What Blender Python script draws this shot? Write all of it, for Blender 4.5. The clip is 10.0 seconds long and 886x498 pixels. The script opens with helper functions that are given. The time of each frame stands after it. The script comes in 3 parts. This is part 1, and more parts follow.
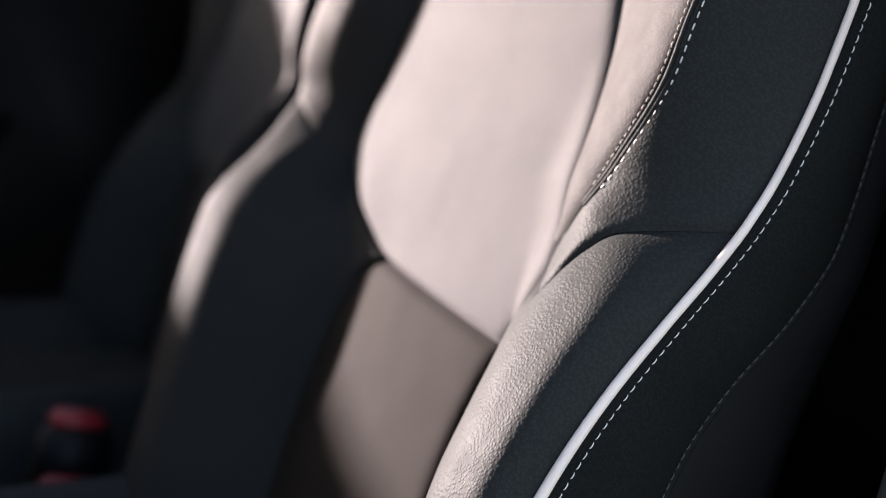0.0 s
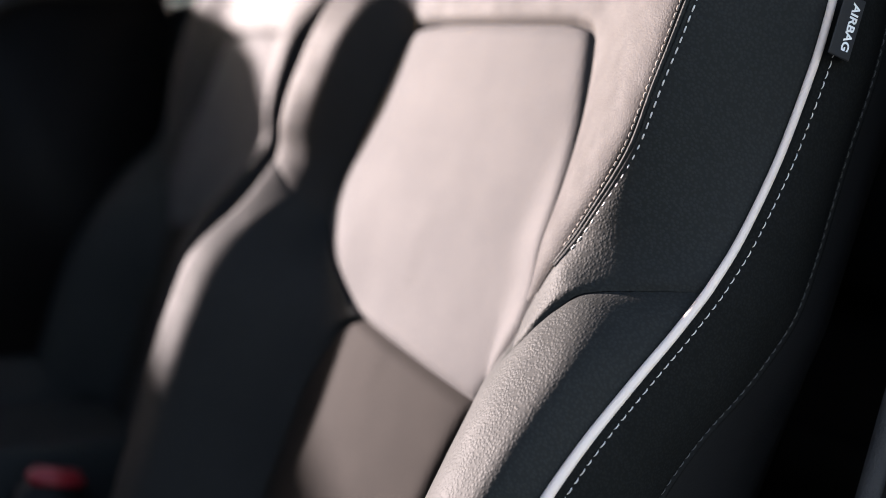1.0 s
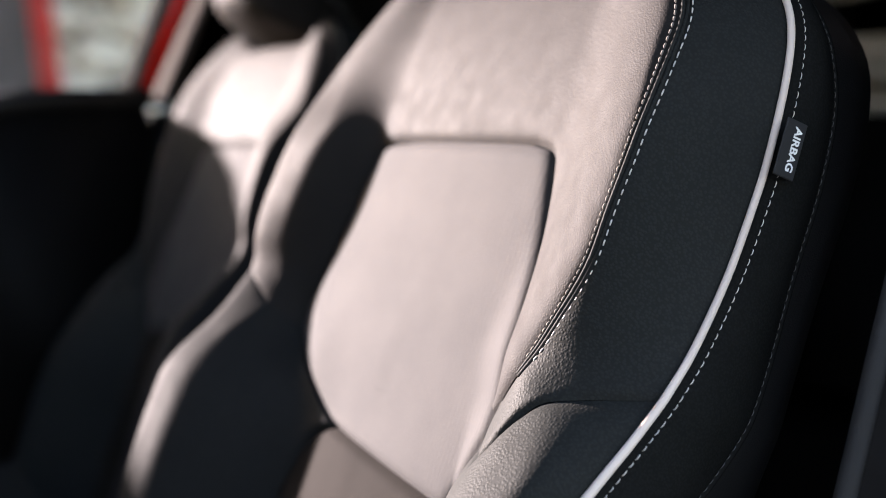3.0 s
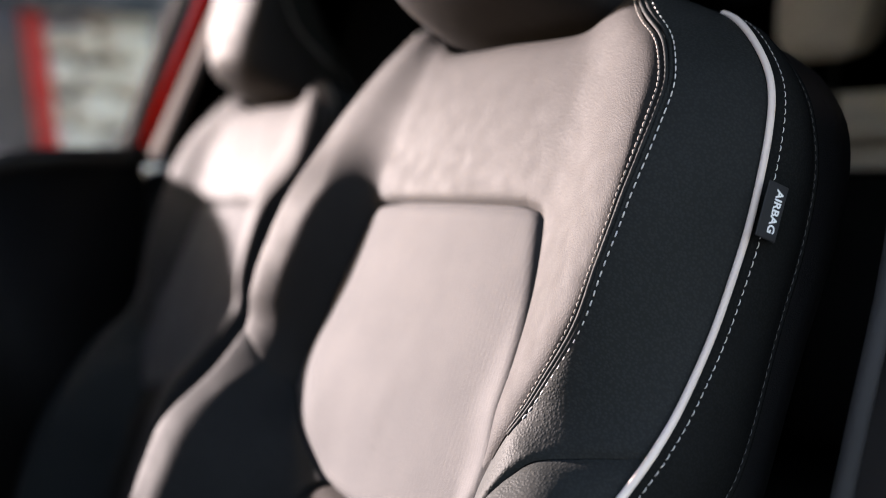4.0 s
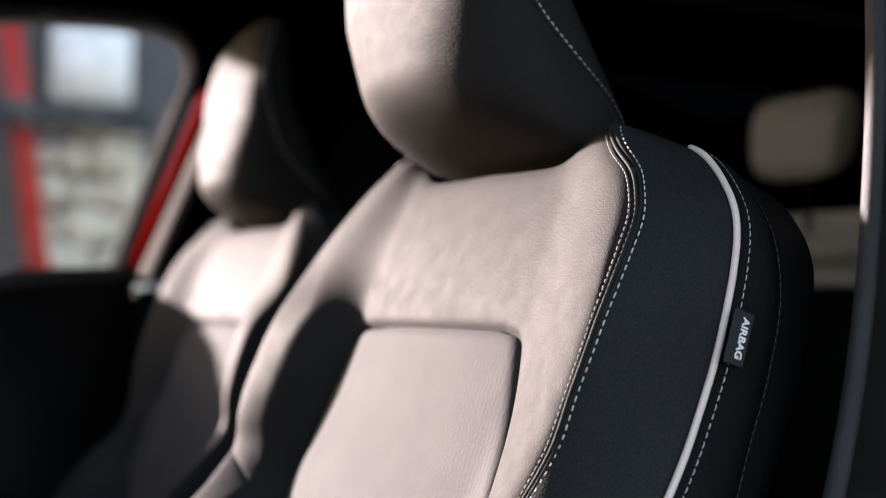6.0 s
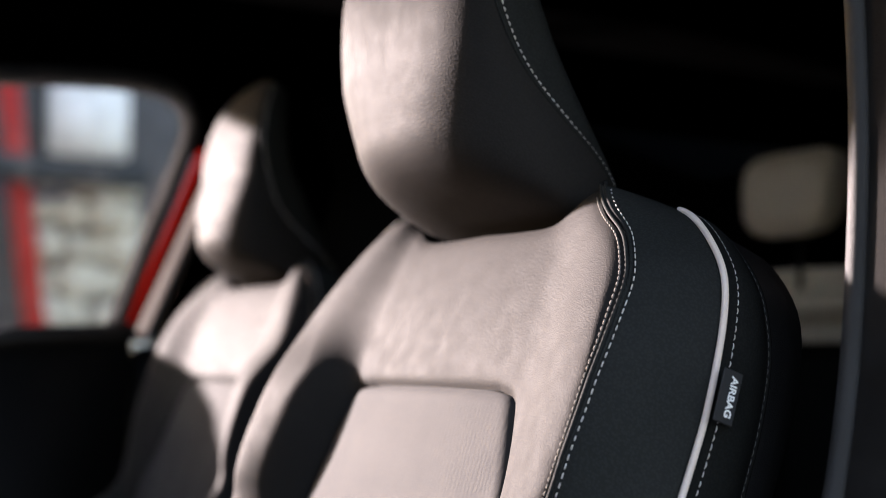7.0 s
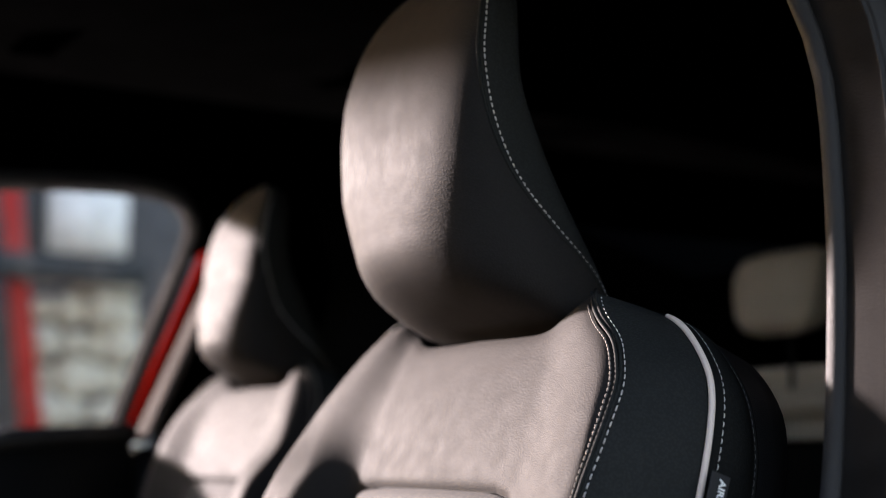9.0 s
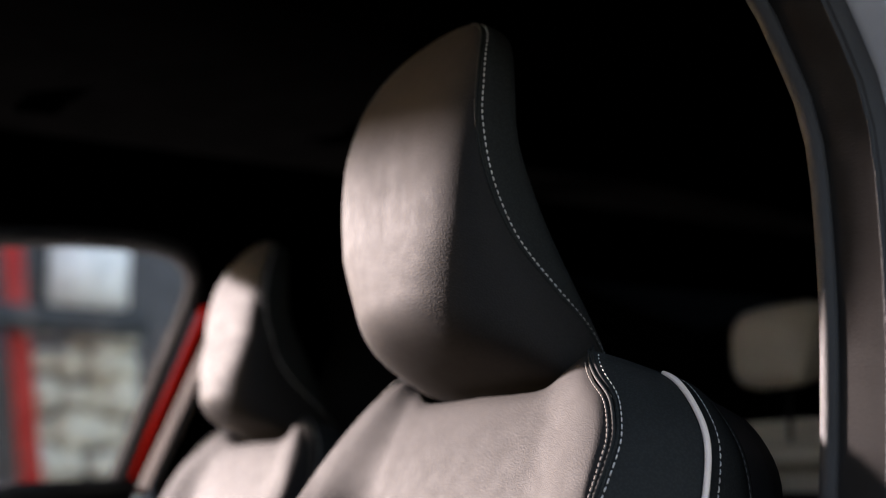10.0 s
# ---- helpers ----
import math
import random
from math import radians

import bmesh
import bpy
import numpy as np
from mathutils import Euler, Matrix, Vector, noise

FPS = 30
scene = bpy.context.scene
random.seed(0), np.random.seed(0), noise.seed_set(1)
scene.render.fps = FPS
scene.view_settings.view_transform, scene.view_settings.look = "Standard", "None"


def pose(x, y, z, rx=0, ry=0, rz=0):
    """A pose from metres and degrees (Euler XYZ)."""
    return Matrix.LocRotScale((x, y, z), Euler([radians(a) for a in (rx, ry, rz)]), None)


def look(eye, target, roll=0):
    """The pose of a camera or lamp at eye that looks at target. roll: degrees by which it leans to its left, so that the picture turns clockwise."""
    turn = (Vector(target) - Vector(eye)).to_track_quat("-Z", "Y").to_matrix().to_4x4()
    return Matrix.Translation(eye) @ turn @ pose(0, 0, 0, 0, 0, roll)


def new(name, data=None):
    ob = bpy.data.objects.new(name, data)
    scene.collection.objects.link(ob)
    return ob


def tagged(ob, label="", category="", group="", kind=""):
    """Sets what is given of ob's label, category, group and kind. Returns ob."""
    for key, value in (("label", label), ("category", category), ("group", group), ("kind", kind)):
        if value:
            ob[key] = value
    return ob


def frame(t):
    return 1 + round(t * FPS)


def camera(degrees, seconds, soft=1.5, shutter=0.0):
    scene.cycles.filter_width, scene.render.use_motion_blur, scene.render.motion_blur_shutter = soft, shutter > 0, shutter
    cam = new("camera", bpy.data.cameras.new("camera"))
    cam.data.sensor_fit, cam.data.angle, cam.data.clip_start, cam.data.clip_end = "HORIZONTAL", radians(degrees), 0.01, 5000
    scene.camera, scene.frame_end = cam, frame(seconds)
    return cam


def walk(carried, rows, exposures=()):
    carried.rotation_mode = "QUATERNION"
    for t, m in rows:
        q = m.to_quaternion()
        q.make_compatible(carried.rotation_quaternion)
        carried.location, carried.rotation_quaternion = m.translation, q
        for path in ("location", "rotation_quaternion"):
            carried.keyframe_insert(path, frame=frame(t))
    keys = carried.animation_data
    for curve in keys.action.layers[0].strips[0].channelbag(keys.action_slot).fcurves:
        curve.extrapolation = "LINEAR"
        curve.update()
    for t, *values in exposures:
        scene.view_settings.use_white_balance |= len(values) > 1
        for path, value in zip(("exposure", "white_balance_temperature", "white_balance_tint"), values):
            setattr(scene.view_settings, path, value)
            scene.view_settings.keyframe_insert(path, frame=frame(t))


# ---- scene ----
# ---- camera and its walk ----
cam = camera(36.0, 10.0, soft=0.9)
cam.data.dof.use_dof = True
cam.data.dof.aperture_fstop = 3.1
# seconds, eye x y z, yaw, pitch, roll
PATH = [
    (0.0, 0.8023, -0.4364, 0.9044, 61.884, -11.141, 0.907),
    (0.5, 0.8118, -0.4423, 0.9073, 61.313, -9.926, 0.887),
    (1.0, 0.8207, -0.4469, 0.9106, 60.818, -8.769, 0.945),
    (1.5, 0.8292, -0.4506, 0.9140, 60.433, -7.731, 0.903),
    (2.0, 0.8373, -0.4537, 0.9176, 60.160, -6.699, 0.932),
    (2.5, 0.8453, -0.4564, 0.9212, 60.014, -5.710, 0.895),
    (3.0, 0.8531, -0.4589, 0.9247, 59.899, -4.695, 0.764),
    (3.5, 0.8608, -0.4614, 0.9282, 59.784, -3.623, 0.690),
    (4.0, 0.8686, -0.4641, 0.9315, 59.743, -2.517, 0.555),
    (4.5, 0.8765, -0.4670, 0.9346, 59.599, -1.406, 0.526),
    (5.0, 0.8845, -0.4703, 0.9375, 59.438, -0.171, 0.462),
    (5.5, 0.8926, -0.4739, 0.9401, 59.349, 0.965, 0.422),
    (6.0, 0.9009, -0.4780, 0.9426, 59.269, 2.134, 0.339),
    (6.5, 0.9092, -0.4824, 0.9448, 59.177, 3.262, 0.280),
    (7.0, 0.9176, -0.4871, 0.9468, 59.104, 4.369, 0.247),
    (7.5, 0.9260, -0.4920, 0.9486, 59.023, 5.415, 0.158),
    (8.0, 0.9343, -0.4971, 0.9503, 58.986, 6.365, 0.136),
    (8.5, 0.9425, -0.5020, 0.9520, 58.969, 7.341, 0.029),
    (9.0, 0.9504, -0.5067, 0.9536, 58.970, 8.284, -0.033),
    (9.5, 0.9579, -0.5109, 0.9553, 58.983, 9.316, -0.099),
    (10.0, 0.9649, -0.5143, 0.9572, 58.975, 10.396, -0.179),
]
walk(cam, [(t, pose(x, y, z) @ pose(0, 0, 0, 90 + pitch, 0, yaw) @ pose(0, 0, 0, 0, 0, roll)) for t, x, y, z, yaw, pitch, roll in PATH],
     exposures=[(t, e, 6950, 23) for t, e in ((0.0, 2.99), (1.5, 2.98), (2.5, 2.96), (4.5, 2.90), (5.5, 2.88), (7.5, 2.77), (9.0, 2.62), (10.0, 2.54))])

# ---- light ----
SUN_AZ, SUN_EL = 27.0, 12.5      # degrees ahead of the car's right side; above the horizon
to_sun = Vector((-math.cos(radians(SUN_EL)) * math.cos(radians(SUN_AZ)), -math.cos(radians(SUN_EL)) * math.sin(radians(SUN_AZ)), math.sin(radians(SUN_EL))))
sun_lamp = bpy.data.lights.new("sun", "SUN")
sun_lamp.energy, sun_lamp.angle, sun_lamp.color = 5.5, radians(2.4), (1.0, 0.945, 0.92)
sun = new("sun", sun_lamp)
sun.matrix_world = look(to_sun * 20, (0, 0, 0))
world = bpy.data.worlds.new("sky")
scene.world = world
world.use_nodes = True
wn = world.node_tree.nodes
sky = wn.new("ShaderNodeTexSky")
sky.sky_type, sky.sun_disc = "NISHITA", False
sky.sun_elevation, sky.sun_rotation = radians(SUN_EL), math.atan2(to_sun.x, to_sun.y)
world.node_tree.links.new(sky.outputs[0], wn["Background"].inputs[0])
wn["Background"].inputs[1].default_value = 0.10


# ---- materials ----
def material(name, colour, rough=0.5, metal=0.0, spec=0.5):
    m = bpy.data.materials.new(name)
    m.use_nodes = True
    b = m.node_tree.nodes["Principled BSDF"]
    b.inputs["Base Color"].default_value = (*colour, 1)
    b.inputs["Roughness"].default_value, b.inputs["Metallic"].default_value = rough, metal
    b.inputs["Specular IOR Level"].default_value = spec
    return m


def node(m, kind, links=(), **values):
    """A node in m; values set inputs (spaces as _), links are (input, socket)."""
    n = m.node_tree.nodes.new(kind)
    for key, value in values.items():
        n.inputs[key.replace("_", " ")].default_value = value
    for key, socket in links:
        m.node_tree.links.new(socket, n.inputs[key])
    return n


def vary(m, base, other, coords, scale, low=0.35, high=0.65, detail=4.0):
    """Mix two colours by a noise into the base colour."""
    n = node(m, "ShaderNodeTexNoise", [("Vector", coords)], Scale=scale, Detail=detail)
    r = node(m, "ShaderNodeMapRange", [("Value", n.outputs[0])])
    r.inputs[1].default_value, r.inputs[2].default_value = low, high
    mix = m.node_tree.nodes.new("ShaderNodeMix")
    mix.data_type = "RGBA"
    m.node_tree.links.new(r.outputs[0], mix.inputs[0])
    mix.inputs[6].default_value, mix.inputs[7].default_value = (*base, 1), (*other, 1)
    m.node_tree.links.new(mix.outputs[2], m.node_tree.nodes["Principled BSDF"].inputs["Base Color"])
    return r


def bump(m, height, strength, distance, under=None):
    n = node(m, "ShaderNodeBump", [("Height", height)] + ([("Normal", under)] if under else []), Strength=strength, Distance=distance)
    return n.outputs[0]


def leather(name, colour, other, rough=0.42, grain=700.0, depth=0.00035, spec=0.5, crevice=0.5):
    """Pebbled leather: cells of about a millimetre and a half, softer folds over them."""
    m = material(name, colour, rough, 0.0, spec)
    t = m.node_tree.nodes.new("ShaderNodeTexCoord").outputs["Object"]
    vary(m, colour, other, t, 9.0)
    warp = node(m, "ShaderNodeTexNoise", [("Vector", t)], Scale=180.0, Detail=2.0)
    add = m.node_tree.nodes.new("ShaderNodeVectorMath")
    add.operation = "MULTIPLY_ADD"
    m.node_tree.links.new(warp.outputs[1], add.inputs[0])
    add.inputs[1].default_value = (0.0013, 0.0013, 0.0013)
    m.node_tree.links.new(t, add.inputs[2])
    cells = node(m, "ShaderNodeTexVoronoi", [("Vector", add.outputs[0])], Scale=grain)
    cells.feature = "F1"
    gap = node(m, "ShaderNodeMapRange", [("Value", cells.outputs[0])])
    gap.inputs[1].default_value, gap.inputs[2].default_value, gap.inputs[3].default_value, gap.inputs[4].default_value = 0.30, 0.62, 1.06, crevice
    shade = m.node_tree.nodes.new("ShaderNodeVectorMath")
    shade.operation = "SCALE"
    m.node_tree.links.new(m.node_tree.nodes["Principled BSDF"].inputs["Base Color"].links[0].from_socket, shade.inputs[0])
    m.node_tree.links.new(gap.outputs[0], shade.inputs["Scale"])
    m.node_tree.links.new(shade.outputs[0], m.node_tree.nodes["Principled BSDF"].inputs["Base Color"])
    soft = node(m, "ShaderNodeTexNoise", [("Vector", t)], Scale=60.0, Detail=3.0)
    first = bump(m, soft.outputs[0], 0.05, 0.001)
    pebble = node(m, "ShaderNodeMapRange", [("Value", cells.outputs[0])])
    pebble.interpolation_type = "SMOOTHSTEP"
    pebble.inputs[1].default_value, pebble.inputs[2].default_value, pebble.inputs[3].default_value, pebble.inputs[4].default_value = 0.10, 0.70, 1.0, 0.0
    out = bump(m, pebble.outputs[0], 0.8, depth, first)
    m.node_tree.links.new(out, m.node_tree.nodes["Principled BSDF"].inputs["Normal"])
    rr = node(m, "ShaderNodeMapRange", [("Value", soft.outputs[0])])
    rr.inputs[3].default_value, rr.inputs[4].default_value = rough - 0.06, rough + 0.1
    m.node_tree.links.new(rr.outputs[0], m.node_tree.nodes["Principled BSDF"].inputs["Roughness"])
    return m


def ribbed(name, colour, other, spec=0.15, sheen=0.02):
    """Seat cloth with fine upright ribs and a weave."""
    m = material(name, colour, 0.85, 0.0, spec)
    t = m.node_tree.nodes.new("ShaderNodeTexCoord").outputs["Object"]
    vary(m, colour, other, t, 25.0)
    m.node_tree.nodes["Principled BSDF"].inputs["Sheen Weight"].default_value = sheen
    wave = node(m, "ShaderNodeTexWave", [("Vector", t)], Scale=66.0, Distortion=4.5, Detail=4.0, Detail_Scale=1.6)
    weave = node(m, "ShaderNodeTexNoise", [("Vector", t)], Scale=1500.0, Detail=2.0)
    first = bump(m, wave.outputs[1], 0.10, 0.0006)
    out = bump(m, weave.outputs[0], 0.45, 0.0004, first)
    m.node_tree.links.new(out, m.node_tree.nodes["Principled BSDF"].inputs["Normal"])
    return m


def plastic(name, colour, rough=0.55, grain=900.0, depth=0.0002, other=None, spec=0.3):
    m = material(name, colour, rough, 0.0, spec)
    t = m.node_tree.nodes.new("ShaderNodeTexCoord").outputs["Object"]
    vary(m, colour, other or tuple(c * 1.35 for c in colour), t, 14.0)
    cells = node(m, "ShaderNodeTexVoronoi", [("Vector", t)], Scale=grain)
    m.node_tree.links.new(bump(m, cells.outputs[0], 0.6, depth), m.node_tree.nodes["Principled BSDF"].inputs["Normal"])
    return m


LEATHER = leather("black_leather", (0.0208, 0.0222, 0.0215), (0.0250, 0.0264, 0.0256), rough=0.57, grain=520.0, depth=0.00019, spec=0.035, crevice=0.82)
HIDE_SOFT = leather("soft_black_leather", (0.0190, 0.0176, 0.0171), (0.0235, 0.0218, 0.0211), rough=0.66, grain=620.0, depth=0.00014, spec=0.055, crevice=0.9)
# the seat cloth darkened: the lower back's dimness is put into the colour
LUMBAR_SHADED = ribbed("ribbed_cloth_shaded", (0.0108, 0.0089, 0.0076), (0.0136, 0.0113, 0.0097), 0.04, 0.008)
# bolster leather dulled and darkened to tone down the inboard roll's sunlit band
MATTE_DIMMED = leather("dimmed_matte_leather", (0.0190, 0.0193, 0.0194), (0.0230, 0.0233, 0.0234), rough=0.68, grain=560.0, depth=0.00012, spec=0.035, crevice=0.86)
CLOTH = ribbed("ribbed_black_cloth", (0.0300, 0.0291, 0.0296), (0.0370, 0.0355, 0.0355))
SIDE = leather("side_leather", (0.0112, 0.0118, 0.0114), (0.0145, 0.0150, 0.0146), rough=0.75, grain=620.0, depth=0.00012, spec=0.0, crevice=0.8)
PIPING = plastic("white_piping", (0.81, 0.68, 0.60), 0.8, 900.0, 0.0002, other=(0.73, 0.61, 0.54), spec=0.0)
THREAD = material("white_thread", (0.60, 0.555, 0.52), 0.7)
# the white thread darkened for its sunlit row, which would clip otherwise
THREAD_SUNLIT = material("white_thread_sunlit", (0.16, 0.145, 0.13), 0.8, 0.0, 0.1)
GREY_THREAD = material("grey_thread", (0.09, 0.086, 0.084), 0.7)
TAGCLOTH = material("black_tag_cloth", (0.015, 0.015, 0.016), 0.8)
INK = material("white_print", (0.9, 0.9, 0.88), 0.6)
SHELL = plastic("black_plastic", (0.005, 0.005, 0.0053), spec=0.15)
TRIM = plastic("dark_grey_trim", (0.030, 0.0295, 0.030), 0.5, 1300.0, 0.0005, spec=0.15)
FACEGREY = plastic("grey_frame_paint", (0.22, 0.216, 0.222), 0.5, 300.0, 0.00005, spec=0.3)
CHANNEL = plastic("dark_channel", (0.020, 0.019, 0.0185), 0.8, 1100.0, 0.0005, other=(0.011, 0.010, 0.0095), spec=0.0)
# far blacker than cloth: the roof's deep shade is put into this colour
HEADLINER = plastic("shade_black_headliner", (0.0003, 0.0003, 0.0003), 0.95, 1500.0, 0.0002, spec=0.0)
CARPET = plastic("black_carpet", (0.004, 0.004, 0.004), 0.95, 700.0, 0.001)
PAINT = material("red_paint", (0.32, 0.010, 0.009), 0.25)
PAINT.node_tree.nodes["Principled BSDF"].inputs["Coat Weight"].default_value = 0.6
CHROME = material("steel", (0.55, 0.55, 0.56), 0.25, 1.0)
BUCKLE_RED = material("red_button_plastic", (0.20, 0.010, 0.016), 0.5)


# ---- mesh helpers ----
def part(name, mesh, mat, parent=None, label="", smooth=True):
    """A mesh (or bmesh) as one object under its thing or part."""
    if isinstance(mesh, bmesh.types.BMesh):
        bm, mesh = mesh, bpy.data.meshes.new(name)
        bmesh.ops.recalc_face_normals(bm, faces=bm.faces)
        bm.to_mesh(mesh)
        bm.free()
    mesh.materials.clear()
    mesh.materials.append(mat)
    mesh.shade_smooth() if smooth else mesh.shade_flat()
    ob = new(name, mesh)
    ob.parent = parent
    return tagged(ob, label)


def thing(name, label, category, at=(0, 0, 0), group="", kind=""):
    ob = new(name)
    ob.location = at
    ob.empty_display_size = 0.05
    return tagged(ob, label, category, group, kind)


def sheet(name, grid, closed_u=False, closed_v=False):
    """A mesh from an array of points (rows, columns, 3)."""
    g = np.asarray(grid, float)
    r, c = g.shape[:2]
    faces = [(i * c + j, i * c + (j + 1) % c, ((i + 1) % r) * c + (j + 1) % c, ((i + 1) % r) * c + j)
             for i in range(r if closed_v else r - 1) for j in range(c if closed_u else c - 1)]
    me = bpy.data.meshes.new(name)
    me.from_pydata(g.reshape(-1, 3).tolist(), [], faces)
    me.update()
    return me


def catmull(points, n):
    """n points along a smooth curve through the given ones, evenly spaced."""
    p = np.asarray(points, float)
    e = np.vstack([2 * p[0] - p[1], p, 2 * p[-1] - p[-2]])
    out = []
    for i in range(len(p) - 1):
        a, b, c, d = e[i:i + 4]
        for t in np.linspace(0, 1, 24, endpoint=False):
            out.append(0.5 * (2 * b + (c - a) * t + (2 * a - 5 * b + 4 * c - d) * t * t + (3 * b - a - 3 * c + d) * t ** 3))
    out.append(p[-1])
    return even(np.array(out), n)


def even(p, n):
    s = np.r_[0, np.cumsum(np.linalg.norm(np.diff(p, axis=0), axis=1))]
    return np.stack([np.interp(np.linspace(0, s[-1], n), s, p[:, k]) for k in range(p.shape[1])], 1)


def tube(name, path, radius, sides=10, squash=1.0):
    """A round cord along a path, its ends closed."""
    p = np.asarray(path, float)
    tan = np.gradient(p, axis=0)
    tan /= np.linalg.norm(tan, axis=1)[:, None]
    up = np.array([1.0, 0.2, 0.1])
    rings = []
    for q, d in zip(p, tan):
        a = np.cross(d, up)
        a /= np.linalg.norm(a)
        b = np.cross(d, a)
        r = float(radius[len(rings)]) if np.ndim(radius) else radius
        rings.append([q + r * (math.cos(k) * a + squash * math.sin(k) * b) for k in np.linspace(0, 2 * math.pi, sides, endpoint=False)])
    rings = [[p[0]] * sides] + rings + [[p[-1]] * sides]
    return sheet(name, rings, closed_u=True)


def box(sx, sy, sz, at=(0, 0, 0), bevel=0.0, segments=2, bm=None):
    bm = bm or bmesh.new()
    made = bmesh.ops.create_cube(bm, size=1.0, matrix=Matrix.Translation(at) @ Matrix.Diagonal((sx, sy, sz, 1)))
    if bevel:
        edges = {e for v in made["verts"] for e in v.link_edges}
        bmesh.ops.bevel(bm, geom=list(edges), offset=bevel, segments=segments, affect="EDGES")
    return bm


def stitches(name, path, normals, length=0.0046, pitch=0.0064, width=0.0009, lift=0.0005):
    """Short rounded threads along a path, sunk at both ends."""
    p, nrm = np.asarray(path, float), np.asarray(normals, float)
    s = np.r_[0, np.cumsum(np.linalg.norm(np.diff(p, axis=0), axis=1))]
    at = lambda x: np.array([np.interp(x, s, p[:, k]) for k in range(3)])
    out = lambda x: np.array([np.interp(x, s, nrm[:, k]) for k in range(3)])
    verts, faces = [], []
    rng = random.Random(3)
    x = 0.002
    while x + length < s[-1]:
        l = length * rng.uniform(0.88, 1.08)
        base = len(verts)
        for k, (f, h, wd) in enumerate(((0, -0.5, 0.5), (0.2, 0.75, 0.95), (0.5, 1.0, 1.0), (0.8, 0.75, 0.95), (1, -0.5, 0.5))):
            q, n = at(x + f * l), out(x + f * l)
            d = at(x + f * l + 0.0005) - at(x + f * l - 0.0005)
            d /= np.linalg.norm(d) + 1e-12
            n /= np.linalg.norm(n) + 1e-12
            b = np.cross(d, n)
            c = q + n * lift * h
            r = width * wd / 2
            for ang in (0, 1.05, 2.09, 3.14, 4.19, 5.24):
                verts.append((c + b * r * math.cos(ang) + n * r * 0.8 * math.sin(ang)).tolist())
            if k:
                o = base + 6 * (k - 1)
                faces += [(o + j, o + (j + 1) % 6, o + 6 + (j + 1) % 6, o + 6 + j) for j in range(6)]
        x += pitch * rng.uniform(0.97, 1.03)
    me = bpy.data.meshes.new(name)
    me.from_pydata(verts, [], faces)
    return me


# ---- the seat ----
# Seat space: u across (outboard plus), v up along the backrest, w forward of it; v = 0 at the top edge.
RECLINE = radians(18.0)
SEAT_AT = Vector((0.0, 0.11, 1.05))
SU, SV, SW = np.array([1.0, 0, 0]), np.array([0, math.sin(RECLINE), math.cos(RECLINE)]), np.array([0, -math.cos(RECLINE), math.sin(RECLINE)])


def seat(u, v, w):
    return u * SU + v * SV + w * SW


# outboard half: v, centre w, crest u, crest w, edge w
OUTER = [(0.03, -0.012, 0.136, -0.002, -0.034),
         (0.00, 0.004, 0.160, 0.014, -0.031),
         (-0.05, 0.012, 0.207, 0.029, -0.030),
         (-0.10, 0.016, 0.221, 0.037, -0.030),
         (-0.15, 0.018, 0.223, 0.039, -0.030),
         (-0.20, 0.018, 0.217, 0.0395, -0.027),
         (-0.25, 0.018, 0.198, 0.0375, -0.016),
         (-0.28, 0.018, 0.186, 0.038, -0.004),
         (-0.31, 0.019, 0.202, 0.044, 0.010),
         (-0.34, 0.020, 0.215, 0.057, 0.026),
         (-0.38, 0.022, 0.220, 0.074, 0.046),
         (-0.42, 0.025, 0.222, 0.087, 0.062),
         (-0.46, 0.027, 0.223, 0.096, 0.073),
         (-0.52, 0.030, 0.226, 0.100, 0.079),
         (-0.62, 0.030, 0.226, 0.098, 0.077)]
# inboard half, whose roll stands higher
INNER = [(0.03, -0.012, 0.140, -0.004, -0.034),
         (0.00, 0.004, 0.160, 0.014, -0.030),
         (-0.05, 0.012, 0.195, 0.025, -0.022),
         (-0.10, 0.016, 0.222, 0.034, -0.016),
         (-0.15, 0.018, 0.214, 0.052, -0.014),
         (-0.20, 0.018, 0.219, 0.057, -0.010),
         (-0.235, 0.018, 0.222, 0.056, -0.005),
         (-0.262, 0.018, 0.224, 0.051, 0.001),
         (-0.293, 0.019, 0.225, 0.061, 0.012),
         (-0.32, 0.020, 0.225, 0.074, 0.026),
         (-0.36, 0.021, 0.225, 0.096, 0.044),
         (-0.40, 0.024, 0.222, 0.102, 0.056),
         (-0.46, 0.027, 0.220, 0.104, 0.066),
         (-0.52, 0.030, 0.219, 0.102, 0.070),
         (-0.62, 0.030, 0.219, 0.102, 0.070)]
# the shoulder of that roll, where it turns down to the panel: v, u, share of the crest's height
SHOULDER = np.array([(-0.62, 0.208, 0.97), (-0.42, 0.208, 0.97), (-0.36, 0.205, 0.96), (-0.34, 0.203, 0.94), (-0.32, 0.197, 0.88), (-0.305, 0.191, 0.74),
                     (-0.287, 0.186, 0.54), (-0.268, 0.189, 0.60), (-0.247, 0.194, 0.72), (-0.226, 0.193, 0.80), (-0.20, 0.186, 0.85), (-0.16, 0.176, 0.89), (-0.135, 0.169, 0.90), (-0.10, 0.190, 0.93), (0.05, 0.200, 0.95)])
EDGE = [(0.170, 0.014), (0.203, 0.001), (0.232, -0.022), (0.252, -0.048), (0.261, -0.082), (0.264, -0.135), (0.262, -0.190), (0.263, -0.250), (0.265, -0.283)]
EDGE_LOW = [(0.265, -0.283), (0.263, -0.330), (0.261, -0.400), (0.261, -0.480), (0.261, -0.620)]
SEC_OUT, SEC_IN = catmull(OUTER, 200)[::-1], catmull(INNER, 200)[::-1]
